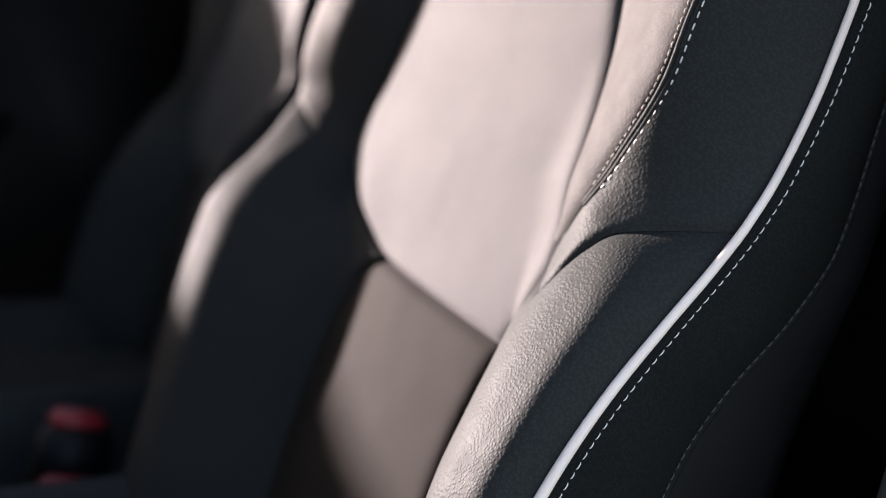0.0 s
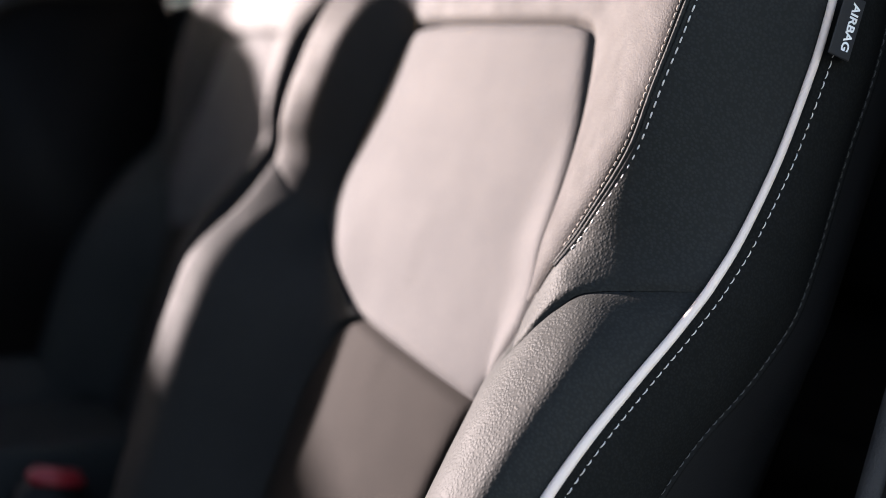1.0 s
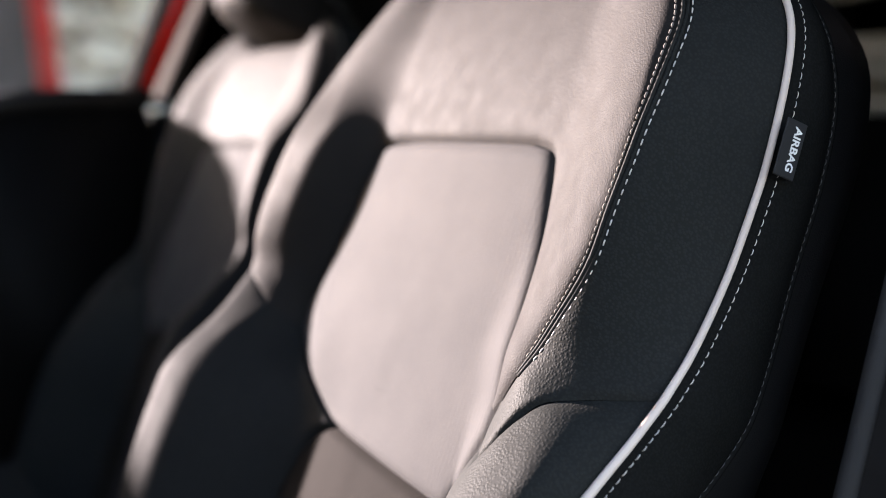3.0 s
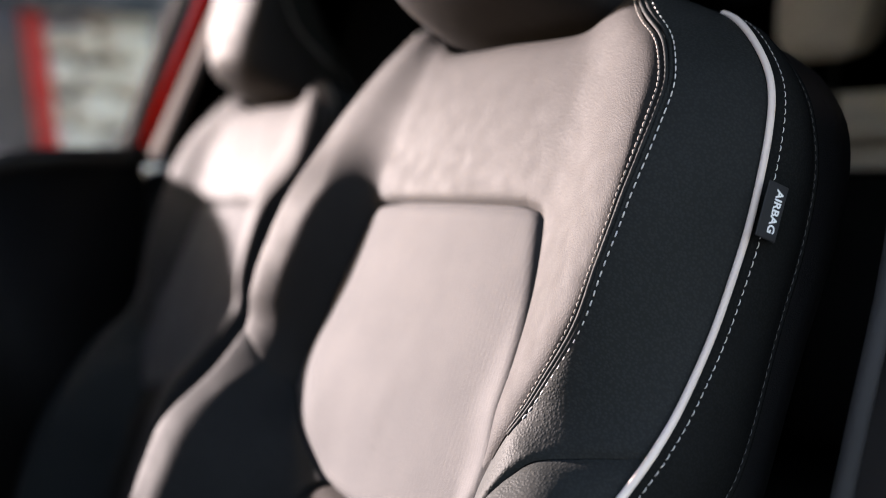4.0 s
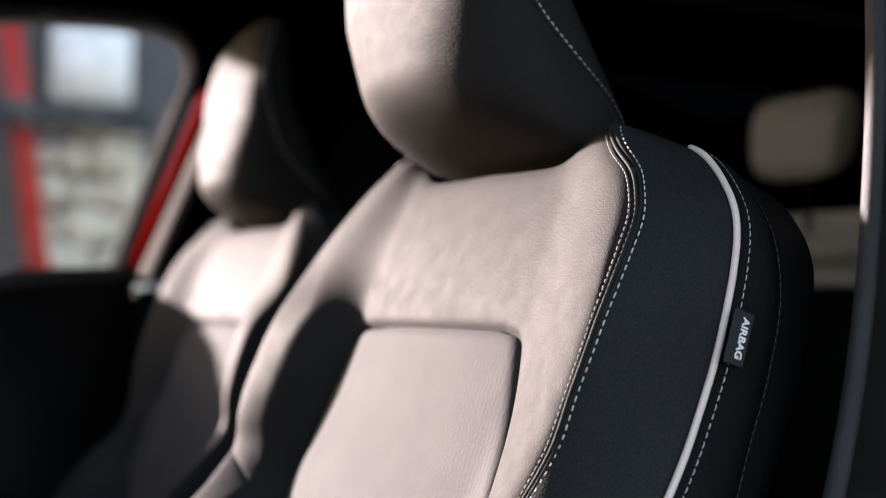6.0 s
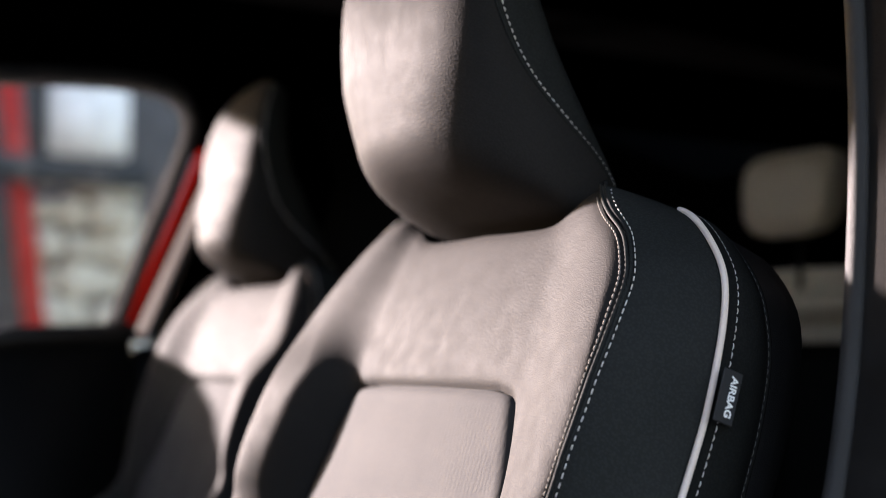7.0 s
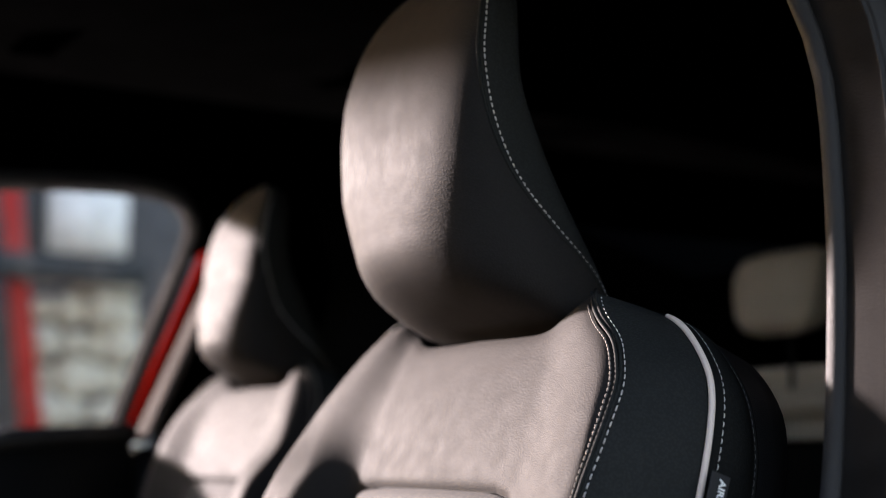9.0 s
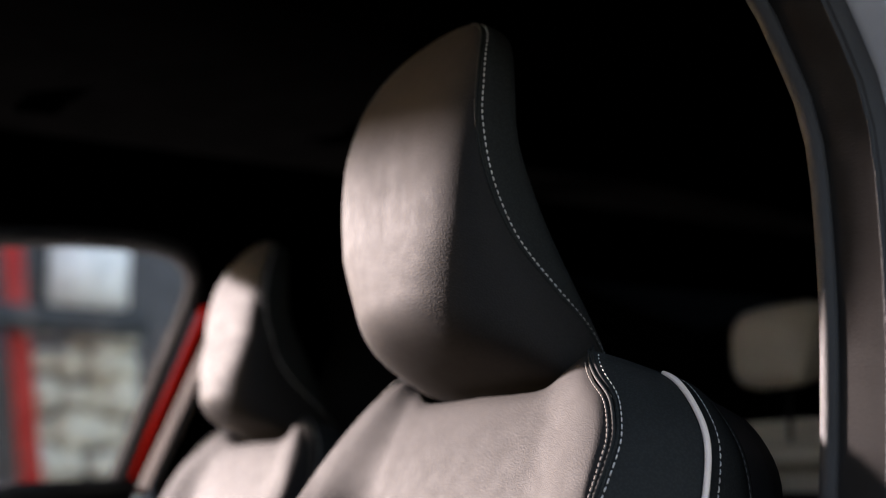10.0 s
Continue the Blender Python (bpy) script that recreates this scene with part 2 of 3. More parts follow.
RIM = np.vstack([catmull(EDGE, 120), catmull(EDGE_LOW, 80)[1:]])[::-1]


def section(v, inboard):
    sec = SEC_IN if inboard else SEC_OUT
    c, bu, bw, ew = [float(np.interp(v, sec[:, 0], sec[:, k])) for k in range(1, 5)]
    return c, bu, bw, max(float(np.interp(v, RIM[:, 1], RIM[:, 0])), bu + 0.012), ew


# foot of the inboard roll, along the cloth's seam: u, v
VALLEY = catmull([(0.110, 0.03), (0.112, -0.05), (0.116, -0.12), (0.129, -0.17), (0.141, -0.212), (0.152, -0.245), (0.163, -0.268), (0.168, -0.287), (0.167, -0.304), (0.150, -0.322), (0.116, -0.348), (0.102, -0.37), (0.100, -0.39), (0.104, -0.43), (0.106, -0.48), (0.106, -0.62)], 120)[::-1]


def front(u, v):
    """The height of the upholstery over the seat's plane."""
    c, bu, bw, eu, ew = section(v, u < 0)
    a = abs(u)
    flat = float(np.interp(v, VALLEY[:, 1], VALLEY[:, 0])) if u < 0 else 0.55 * bu
    low = float(np.interp(v, (-0.37, -0.31), (1, 0)))
    top_in, top_w = bu, bw
    if u < 0:
        top_in = min(float(np.interp(v, SHOULDER[:, 0], SHOULDER[:, 1])), 0.9 * bu)
        top_w = c + (bw - c) * float(np.interp(v, SHOULDER[:, 0], SHOULDER[:, 2]))
    if a <= flat:
        w = c
    elif a <= top_in:
        t = (a - flat) / (top_in - flat)
        g = t * t * (3 - 2 * t)
        if u > 0:
            g += 0.6 * low * (1 - (1 - t) ** 2 - g)
            w = c + (bw - c) * g
        else:
            rise = (top_w - c) * 1.3 * float(np.interp(v, (-0.35, -0.29, -0.21, -0.13), (0.1, 0.1, 0.4, 0)))
            run_on = 1.35 * (bw - top_w) / (bu - top_in) * (top_in - flat)
            w = c + (top_w - c) * g + rise * (t ** 3 - 2 * t * t + t) + run_on * (t ** 3 - t * t)
    elif a <= bu:
        t = (a - top_in) / (bu - top_in)
        w = top_w + (bw - top_w) * (1 - (1 - t) ** 1.35)
    else:
        t = min((a - bu) / (eu - bu), 1.15)
        w = bw + (ew - bw) * t ** (1.6 + (1.6 * low if u < 0 else 4.6 * float(np.interp(v, (-0.345, -0.295), (1, 0)))))
    if u < 0:
        # the crease between the two rolls
        line = -0.309 + (a - 0.144) * 0.62
        near = math.exp(-((a - 0.158) / 0.020) ** 2)
        w -= 0.0015 * near * math.exp(-((v - line) / 0.014) ** 2)
        w += 0.004 * math.exp(-((a - 0.12) / 0.04) ** 2 - ((v + 0.332) / 0.04) ** 2)
    return w


PANEL_SIDE = [(0.095, -0.141), (0.116, -0.147), (0.125, -0.165), (0.136, -0.212), (0.143, -0.263), (0.150, -0.309), (0.149, -0.333)]
PANEL_SIDE_IN = [(0.095, -0.141), (0.118, -0.147), (0.130, -0.165), (0.146, -0.212), (0.163, -0.263), (0.172, -0.287), (0.170, -0.303)]
PANEL_TIP_IN = [(0.170, -0.303), (0.146, -0.319), (0.106, -0.343), (0.064, -0.366)]
PANEL_LOW_IN = [(0.064, -0.366), (0.090, -0.383), (0.108, -0.415), (0.114, -0.460), (0.116, -0.540), (0.116, -0.620)]
PANEL_TIP = [(0.149, -0.333), (0.137, -0.352), (0.118, -0.388)]
PANEL_LOW = [(0.118, -0.388), (0.108, -0.425), (0.102, -0.460), (0.100, -0.520), (0.100, -0.620)]
WELT = [(0.140, 0.014), (0.169, -0.011), (0.1975, -0.0300), (0.2105, -0.044), (0.2165, -0.0525), (0.2232, -0.0655), (0.2252, -0.079), (0.2272, -0.101), (0.2275, -0.117), (0.2255, -0.140), (0.2245, -0.157), (0.2212, -0.185), (0.2160, -0.216), (0.2025, -0.2465), (0.1900, -0.271), (0.1822, -0.289), (0.160, -0.318)]
# the outboard cross seam between wing and lower bolster: how far it bows below a straight line, by u
BOW = ((0.149, 0.175, 0.1912, 0.2005, 0.2105, 0.2162, 0.233, 0.2439, 0.265), (-0.028, -0.027, -0.0192, -0.0067, 0.001, 0.002, 0.0023, 0.0016, 0.0))
WELT_IN = [(0.140, 0.014), (0.178, -0.004), (0.215, -0.036), (0.238, -0.072), (0.247, -0.118), (0.248, -0.158), (0.247, -0.202), (0.243, -0.234), (0.228, -0.262), (0.198, -0.285)]
TOP = [(0.0, -0.012), (0.055, -0.013), (0.092, -0.011), (0.118, 0.003), (0.140, 0.014)]


def lofted(name, inner, outer, rows, sign=1.0, deep=(0.004, 0.004), puff=0.0, ends=(0.0, 0.0), reach=0.007, roll=(0.0, 0.0), bow=(0.0, 0.0), ease=((1.0, 1.0), (1.0, 1.0))):
    """Upholstery between two seams: it sinks into each seam and swells between them; roll rounds its two ends; ease shallows each seam towards its start and end."""
    a, b = np.asarray(inner, float), np.asarray(outer, float)
    grid = []
    f = 0.5 - 0.5 * np.cos(np.linspace(0, math.pi, rows))
    n = len(a)
    run = np.r_[0, np.cumsum(np.linalg.norm(np.diff((a + b) / 2, axis=0), axis=1))]
    for i in range(n):
        wide = np.linalg.norm(b[i] - a[i]) + 1e-6
        line = []
        r0, r1 = run[i], run[-1] - run[i]
        end = ends[0] * math.exp(-(r0 / reach) ** 1.3) + ends[1] * math.exp(-(r1 / reach) ** 1.3)
        end += roll[0] * math.exp(-(r0 / 0.022) ** 1.5) + roll[1] * math.exp(-(r1 / 0.022) ** 1.5)
        fade = [float(np.interp(i / (n - 1), (0, 0.24, 0.36, 0.82, 0.94, 1), (e[0], e[0], 1, 1, e[1], e[1]))) for e in ease]
        for t in f:
            u, v = a[i] + (b[i] - a[i]) * t
            d0, d1 = t * wide, (1 - t) * wide
            v += float(np.interp(u, *BOW)) * min(1.0, d0 / 0.024) * (bow[0] * math.exp(-(r0 / 0.035) ** 1.5) + bow[1] * math.exp(-(r1 / 0.035) ** 1.5))
            w = front(sign * u, v) - deep[0] * fade[0] * math.exp(-(d0 / reach) ** 1.3) - deep[1] * fade[1] * math.exp(-(d1 / reach) ** 1.3)
            line.append(seat(sign * u, v, w + puff * (1.0 if ease[1][0] else min(1.0, r0 / 0.06)) * 4 * t * (1 - t) - end))
        grid.append(line)
    return sheet(name, grid)


def surface_path(uv, sign=1.0, lift=0.0):
    """A line of (u, v) laid on the upholstery, with its normals."""
    pts, nrm = [], []
    for u, v in uv:
        e = 0.002
        s = sign * u
        du = (front(s + e, v) - front(s - e, v)) / (2 * e)
        dv = (front(s, v + e) - front(s, v - e)) / (2 * e)
        n = -du * SU - dv * SV + SW
        n /= np.linalg.norm(n)
        nrm.append(n)
        pts.append(seat(s, v, front(s, v)) + n * lift)
    return np.array(pts), np.array(nrm)


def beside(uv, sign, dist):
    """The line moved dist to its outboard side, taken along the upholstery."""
    p = np.asarray(uv, float)
    t = np.gradient(p, axis=0)
    t /= np.linalg.norm(t, axis=1)[:, None]
    n = np.stack([-t[:, 1], t[:, 0]], 1)
    out = []
    for (u, v), (nu, nv) in zip(p, n):
        far = dist if np.isscalar(dist) else float(np.interp(len(out) / len(p), (0.0, 0.45, 1.0), dist))
        gone, a, step = 0.0, np.array([u, v]), 0.0004 * math.copysign(1, far)
        while gone < abs(far):
            b = a + step * np.array([nu, nv])
            gone += math.hypot(step, front(sign * b[0], b[1]) - front(sign * a[0], a[1]))
            a = b
        out.append(a)
    q = np.array(out)
    for _ in range(6):
        q[1:-1] = (q[:-2] + 2 * q[1:-1] + q[2:]) / 4
    return q


def side_profile(v):
    """Depth of the rear seam of the side panel."""
    return float(np.interp(v, REAR_SEAM[:, 0], REAR_SEAM[:, 1]))


REAR_SEAM = catmull([(-0.62, 0.004), (-0.46, -0.010), (-0.424, -0.015), (-0.395, -0.022), (-0.361, -0.037), (-0.320, -0.061), (-0.270, -0.078), (-0.20, -0.081),
                     (-0.10, -0.080), (-0.05, -0.071), (0.02, -0.060)], 120)


def build_seat(at, outboard, label, drop=0.0, rearward=0.0, slim=1.0):
    """A front seat; the white piping runs along its outboard side alone."""
    s = thing("car_seat", label, "car seat", at, "front seats")
    # backrest cloth
    half = np.vstack([catmull(PANEL_SIDE, 90), catmull(PANEL_TIP, 26)[1:]])
    half_in = np.vstack([catmull(PANEL_SIDE_IN, 90), catmull(PANEL_TIP_IN, 26)[1:]])
    part("centre_panel", lofted("centre_panel", half_in * (-1, 1), half, 56, deep=(0.006, 0.005), puff=0.004, ends=(0.006, 0.006), reach=0.0045), CLOTH, s, "ribbed black cloth panel")
    low, low_in = catmull(PANEL_LOW, 90), catmull(PANEL_LOW_IN, 90)
    part("lumbar_panel", lofted("lumbar_panel", low_in * (-1, 1), low, 48, deep=(0.005, 0.006), puff=0.004, ends=(0.006, 0.0), reach=0.005), LUMBAR_SHADED, s, "ribbed black cloth panel with shade in its colour")
    # yoke: from the left welt's foot over the top to the right one, round the centre panel
    n = 80
    top = catmull(TOP, 30)
    outer = np.vstack([top, catmull(WELT, n)[1:]])
    outer_in = np.vstack([top, catmull(WELT_IN, n)[1:]])
    ins_top = np.stack([np.linspace(0, 0.095, 30), np.full(30, -0.141)], 1)
    ins = np.vstack([ins_top, even(catmull(PANEL_SIDE[:-1], 60), n)[1:]])
    ins_in = np.vstack([ins_top, even(catmull(PANEL_SIDE_IN, 60), n)[1:]])
    both_in = np.vstack([(ins_in * (-1, 1))[::-1], ins[1:]])
    both_out = np.vstack([(outer_in * (-1, 1))[::-1], outer[1:]])
    part("yoke", lofted("yoke", both_in, both_out, 40, deep=(0.0045, 0.0015), puff=0.003, reach=0.0045, roll=(0.0, 0.001), ease=((1.0, 1.0), (0.0, 0.3))), HIDE_SOFT, s, "smooth black leather yoke")
    rim = np.vstack([(top * (-1, 1))[::-1], top[1:]])
    p = np.array([seat(u, v, front(u, v) - 0.0034) for u, v in rim])
    part("top_welt", tube("top_welt", even(p, 60), 0.0013, 8), SIDE, s)
    for sign in (1.0, -1.0):
        edge, edge_low = catmull(EDGE, 120), catmull(EDGE_LOW, 120)
        if sign < 0:
            edge, edge_low = catmull(EDGE[:-2] + [(0.263, -0.246)], 120), catmull([(0.263, -0.246), (0.265, -0.283)] + EDGE_LOW[1:], 120)
        seam = WELT if sign > 0 else WELT_IN
        inner = np.vstack([catmull(WELT, 100), [PANEL_SIDE[-1]]]) if sign > 0 else catmull(WELT_IN, 100)
        part("wing", lofted("wing", even(inner, 120), edge, 34, sign, (0.004 if sign > 0 else 0.001, 0.005), 0.003 if sign > 0 else 0.0, (0.0, 0.004 if sign > 0 else 0.001), 0.0040, (0.0, 0.002 if sign > 0 else 0.0), (0.0, max(sign, 0.0)), ((1.0, 0.3 if sign > 0 else 0.0), (1.0, 1.0))), LEATHER, s, "black grained leather wing")
        inner = even(np.vstack([catmull(PANEL_TIP if sign > 0 else PANEL_TIP_IN, 16), catmull(PANEL_LOW if sign > 0 else PANEL_LOW_IN, 90)[1:]]), 120)
        part("lower_bolster", lofted("lower_bolster", inner, edge_low, 40, sign, (0.008, 0.005), 0.002 if sign > 0 else 0.0, (0.004 if sign > 0 else 0.001, 0.0), 0.0050, (0.002 if sign > 0 else 0.0, 0.0), (max(sign, 0.0), 0.0)), LEATHER if sign > 0 else MATTE_DIMMED, s, "black grained leather bolster" if sign > 0 else "matte black leather bolster, its sunlit band dimmed in the colour")
        # lining behind the place where the seams meet
        rows = [[seat(sign * u, v, front(sign * u, v) - 0.0052) for u in np.linspace(0.135, 0.196, 16)] for v in np.linspace(-0.262, -0.365, 18)]
        part("seam_lining", sheet("seam_lining", rows), LEATHER, s)
        # double welt along the yoke, with a row of thread on each side
        for d, r in (((0.0030, 0.0020, 0.0018), 0.0014), ((0.0066, 0.0045, 0.0042), 0.0014)):
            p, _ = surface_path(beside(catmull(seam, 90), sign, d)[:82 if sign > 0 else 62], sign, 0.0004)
            part("welt", tube("welt", p, r, 8), LEATHER, s)
        for d in (-0.0012, (0.0100, 0.0068, 0.0062)):
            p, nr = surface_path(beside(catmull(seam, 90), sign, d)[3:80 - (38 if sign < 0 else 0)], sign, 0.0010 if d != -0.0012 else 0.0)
            tagged(part("stitching", stitches("stitching", p, nr, *((0.0036, 0.0046, 0.0015) if d == -0.0012 else (0.0043, 0.0062, 0.0010))), THREAD_SUNLIT if d == -0.0012 else THREAD, s, "white top-stitching, darkened where the sun falls" if d == -0.0012 else "white top-stitching"), kind="stuff")
        # piping round the outer edge
        line = np.vstack([edge, edge_low[1:]])
        p = [seat(sign * (u + 0.001), v, front(sign * u, v) - 0.014 * max(0.0, 1 - i / 6.0)) for i, (u, v) in enumerate(line)]
        if sign == outboard:
            part("piping", tube("piping", even(np.array(p), 150), np.interp(np.arange(150), (0, 8, 60, 110), (0.0014, 0.0023, 0.0024, 0.0031)), 12), PIPING, s, "white leather piping")
        else:
            part("piping", tube("piping", even(np.array(p), 150), 0.0026, 10), SIDE, s, "black leather piping")
        # side panel behind the piping
        rim = even(np.vstack([edge, edge_low[1:]]), 110)
        cols = np.linspace(0, 1, 14)
        grid = []
        for u, v in rim:
            we, wr = front(sign * u, v) - 0.001, side_profile(v)
            row = []
            for t in cols:
                bulge = 0.006 * math.sin(math.pi * min(t * 1.1, 1.0)) - 0.004 * t * t
                dip = 0.0022 * math.exp(-((t * (we - wr) - 0.004) / 0.003) ** 2) + 0.002 * math.exp(-(((1 - t) * (we - wr)) / 0.004) ** 2)
                row.append(seat(sign * (u + 0.001 + bulge - dip), v, we + (wr - we) * t))
            grid.append(row)
        part("side_panel", sheet("side_panel", grid), SIDE, s, "matte black leather side panel")
        g = np.array(grid)
        out = np.tile(sign * SU, (len(rim), 1))
        near = []
        for row in g:
            deep = np.r_[0, np.cumsum(np.linalg.norm(np.diff(row, axis=0), axis=1))]
            near.append([np.interp(0.0085, deep, row[:, k]) for k in range(3)] + sign * SU * 0.0004)
        near = np.array(near)
        tagged(part("stitching", stitches("stitching", near[4:], out[4:], 0.0042, 0.0060, 0.0008), THREAD, s, "white stitching"), kind="stuff")
        far = np.array([0.5 * (row[-2] + row[-1]) + sign * SU * 0.0008 for row in g])
        tagged(part("stitching", stitches("stitching", far[6:], out[6:], 0.0042, 0.0060, 0.0006), GREY_THREAD, s, "thin grey stitching"), kind="stuff")
        # rear seam lip
        part("rear_welt", tube("rear_welt", g[:, -1], 0.0022, 8), SIDE, s)
    # back shell: the outline carried back and closed
    rim = even(np.vstack([catmull(TOP, 14), [(0.150, 0.017)], catmull(EDGE, 30), catmull(EDGE_LOW, 24)[1:]]), 70)
    full = np.vstack([(rim * (-1, 1))[::-1], rim[1:]])
    rows = []
    for f, shrink, back in ((0.0, 0.985, 0.0), (0.35, 0.99, 0.0), (0.7, 0.985, 0.0), (0.92, 0.95, 0.0), (1.0, 0.86, 0.0)):
        line = []
        for u, v in full:
            w0 = min(front(u, v), side_profile(v)) if abs(u) > 0.15 else front(u, v) - 0.01
            w1 = -0.125 + 0.02 * min(1.0, abs(v) / 0.4)
            line.append(seat(u * shrink, (v + 0.3) * (1 - (1 - shrink) * 0.8) - 0.3, w0 + (w1 - w0) * f))
        rows.append(line)
    rows.append([seat(u * 0.3, (v + 0.3) * 0.5 - 0.3, -0.13 + 0.02 * min(1.0, abs(v) / 0.4)) for u, v in full])
    part("back_shell", sheet("back_shell", rows), SHELL, s, "black plastic seat back")
    build_headrest(s, drop, rearward, slim)
    build_cushion(s)
    return s


#         v      front   back    half width  seam depth
HEAD = [(-0.012, -0.064, -0.078, 0.074, -0.072),
        (-0.008, -0.034, -0.081, 0.092, -0.069),
        (-0.003, 0.010, -0.084, 0.104, -0.068),
        (0.002, 0.056, -0.085, 0.111, -0.067),
        (0.009, 0.089, -0.085, 0.115, -0.064),
        (0.018, 0.104, -0.083, 0.117, -0.056),
        (0.028, 0.112, -0.076, 0.118, -0.040),
        (0.042, 0.118, -0.060, 0.119, -0.010),
        (0.060, 0.125, -0.034, 0.118, 0.036),
        (0.085, 0.133, 0.004, 0.117, 0.083),
        (0.120, 0.142, 0.046, 0.116, 0.116),
        (0.160, 0.149, 0.082, 0.115, 0.136),
        (0.200, 0.150, 0.098, 0.111, 0.142),
        (0.225, 0.148, 0.104, 0.104, 0.142),
        (0.245, 0.144, 0.106, 0.092, 0.139),
        (0.262, 0.139, 0.106, 0.070, 0.135),
        (0.274, 0.133, 0.106, 0.040, 0.129),
        (0.281, 0.127, 0.110, 0.014, 0.123)]


def build_headrest(s, drop, rearward, slim):
    hd = np.array(HEAD)
    vs = catmull(hd, 60)
    nf, nb = 40, 30
    front_rows, back_rows, seam = [], [], {1: [], -1: []}
    for v, f, b, h, ws in vs:
        away = rearward * float(np.interp(v, (-0.01, 0.12), (0.35, 1.0)))
        f, b, ws, h = f - away, b - away, ws - away, h * slim
        mid, half = (f + b) / 2, max((f - b) / 2, 0.002)
        k = max(-0.95, min(0.95, (ws - mid) / half))
        square, sides = [float(np.interp(v, (0.005, 0.038, 0.080, 0.130), k)) for k in ((0.95, 0.84, 0.62, 0.56), (0.90, 0.75, 0.54, 0.48))]
        ph = math.asin(math.copysign(abs(k) ** (1 / square), k))

        def at(a):
            c, sn = math.cos(a), math.sin(a)
            u = h * math.copysign(abs(c) ** sides, c)
            w = mid + half * math.copysign(abs(sn) ** square, sn)
            return u, w
        v = v - drop * min(1.0, max(0.0, v + 0.01) / 0.25)
        fr = [at(a) for a in np.linspace(ph, math.pi - ph, nf)]
        bk = [at(a) for a in np.linspace(math.pi - ph, 2 * math.pi + ph, nb)]
        front_rows.append([seat(u, v, w) for u, w in fr])
        back_rows.append([seat(u * 0.997, v, w - 0.0006) for u, w in bk])
        seam[1].append(seat(fr[0][0], v, fr[0][1]))
        seam[-1].append(seat(fr[-1][0], v, fr[-1][1]))
    h = part("headrest", sheet("headrest", front_rows), HIDE_SOFT, s, "soft black leather headrest front")
    # the shell's origin is set off its outboard front edge as the camera's focus point, chosen to fit its view
    o = Vector(seat(0.165, 0.107, 0.157))
    shell = part("headrest_side", sheet("headrest_side", np.array(back_rows) - np.array(o)), LEATHER, h, "matte black leather headrest shell")
    shell.location = o
    cam.data.dof.focus_object = cam.data.dof.focus_object or shell
    for sign in (1, -1):
        line = np.array(seam[sign])[8:57]
        part("welt", tube("welt", line, 0.0016, 8), LEATHER, h)
        rim, face = [], []
        for row in back_rows[8:57]:
            r = np.array(row[::-1] if sign > 0 else row)
            deep = np.r_[0, np.cumsum(np.linalg.norm(np.diff(r, axis=0), axis=1))]
            q, q2 = [np.array([np.interp(x, deep, r[:, k]) for k in range(3)]) for x in (0.0048, 0.0068)]
            nrm = np.cross(SV, q2 - q) * -sign
            nrm /= np.linalg.norm(nrm) + 1e-9
            nrm = nrm if nrm[0] * sign > 0 else -nrm
            rim.append(q + nrm * 0.0003)
            face.append(nrm)
        tagged(part("stitching", stitches("stitching", rim, face, 0.0036, 0.0054, 0.0013), THREAD, h, "white stitching"), kind="stuff")
    for x in (-0.062, 0.062):
        post = [seat(x, -0.10, -0.045), seat(x, 0.0, -0.045), seat(x, 0.06, -0.04)]
        part("post", tube("post", post, 0.006, 12), CHROME, h, "steel headrest post")
    # plastic guide at the yoke's notch
    part("post_guide", box(0.22, 0.09, 0.016, seat(0, -0.016, -0.035), 0.006), SHELL, s, "black plastic guide strip")


def build_cushion(s):
    """The seat cushion and its bolsters, below the backrest."""
    n, m = 40, 26
    rows = []
    for i in range(m):
        t = i / (m - 1)
        y = -0.05 - 0.50 * t
        row = []
        for j in range(n):
            u = -0.262 + 0.524 * j / (n - 1)
            a = abs(u)
            z = -0.60 + 0.045 * t
            z += 0.055 * min(1.0, max(0.0, (a - 0.15) / 0.07)) * (1 - 0.4 * t)
            z -= 0.10 * max(0.0, (a - 0.222) / 0.04) ** 2
            z -= 0.12 * max(0.0, (t - 0.88) / 0.12) ** 2
            row.append((u, y, z))
        rows.append(row)
    part("cushion", sheet("cushion", rows), LEATHER, s, "black leather seat cushion")
    part("seat_base", box(0.50, 0.50, 0.20, (0, -0.29, -0.77), 0.03, 3), SHELL, s, "black plastic seat base")


# ---- front seats ----
driver = build_seat(SEAT_AT, 1.0, "black leather driver's seat with white piping and ribbed cloth centre")
passenger = build_seat(SEAT_AT + Vector((-0.70, 0.10, -0.01)), 1.0, "black leather passenger seat, half in the sun, half in shade", 0.035, 0.046, 0.92)
# the passenger's seat is the driver's mirrored; its width and headrest are altered to fit the camera's view
for piece in passenger.children_recursive:
    if piece.type == "MESH":
        piece.data.transform(Matrix.Scale(-0.88, 4, (1, 0, 0)))
        piece.data.flip_normals()
        piece.location.x *= -0.88


def letter_mesh(text, size):
    cu = bpy.data.curves.new("print", "FONT")
    cu.body, cu.size, cu.align_x, cu.align_y, cu.extrude = text, size, "CENTER", "CENTER", 0.0001
    cu.offset = size * 0.026
    ob = bpy.data.objects.new("print", cu)
    scene.collection.objects.link(ob)
    me = bpy.data.meshes.new_from_object(ob.evaluated_get(bpy.context.evaluated_depsgraph_get()))
    bpy.data.objects.remove(ob)
    return me


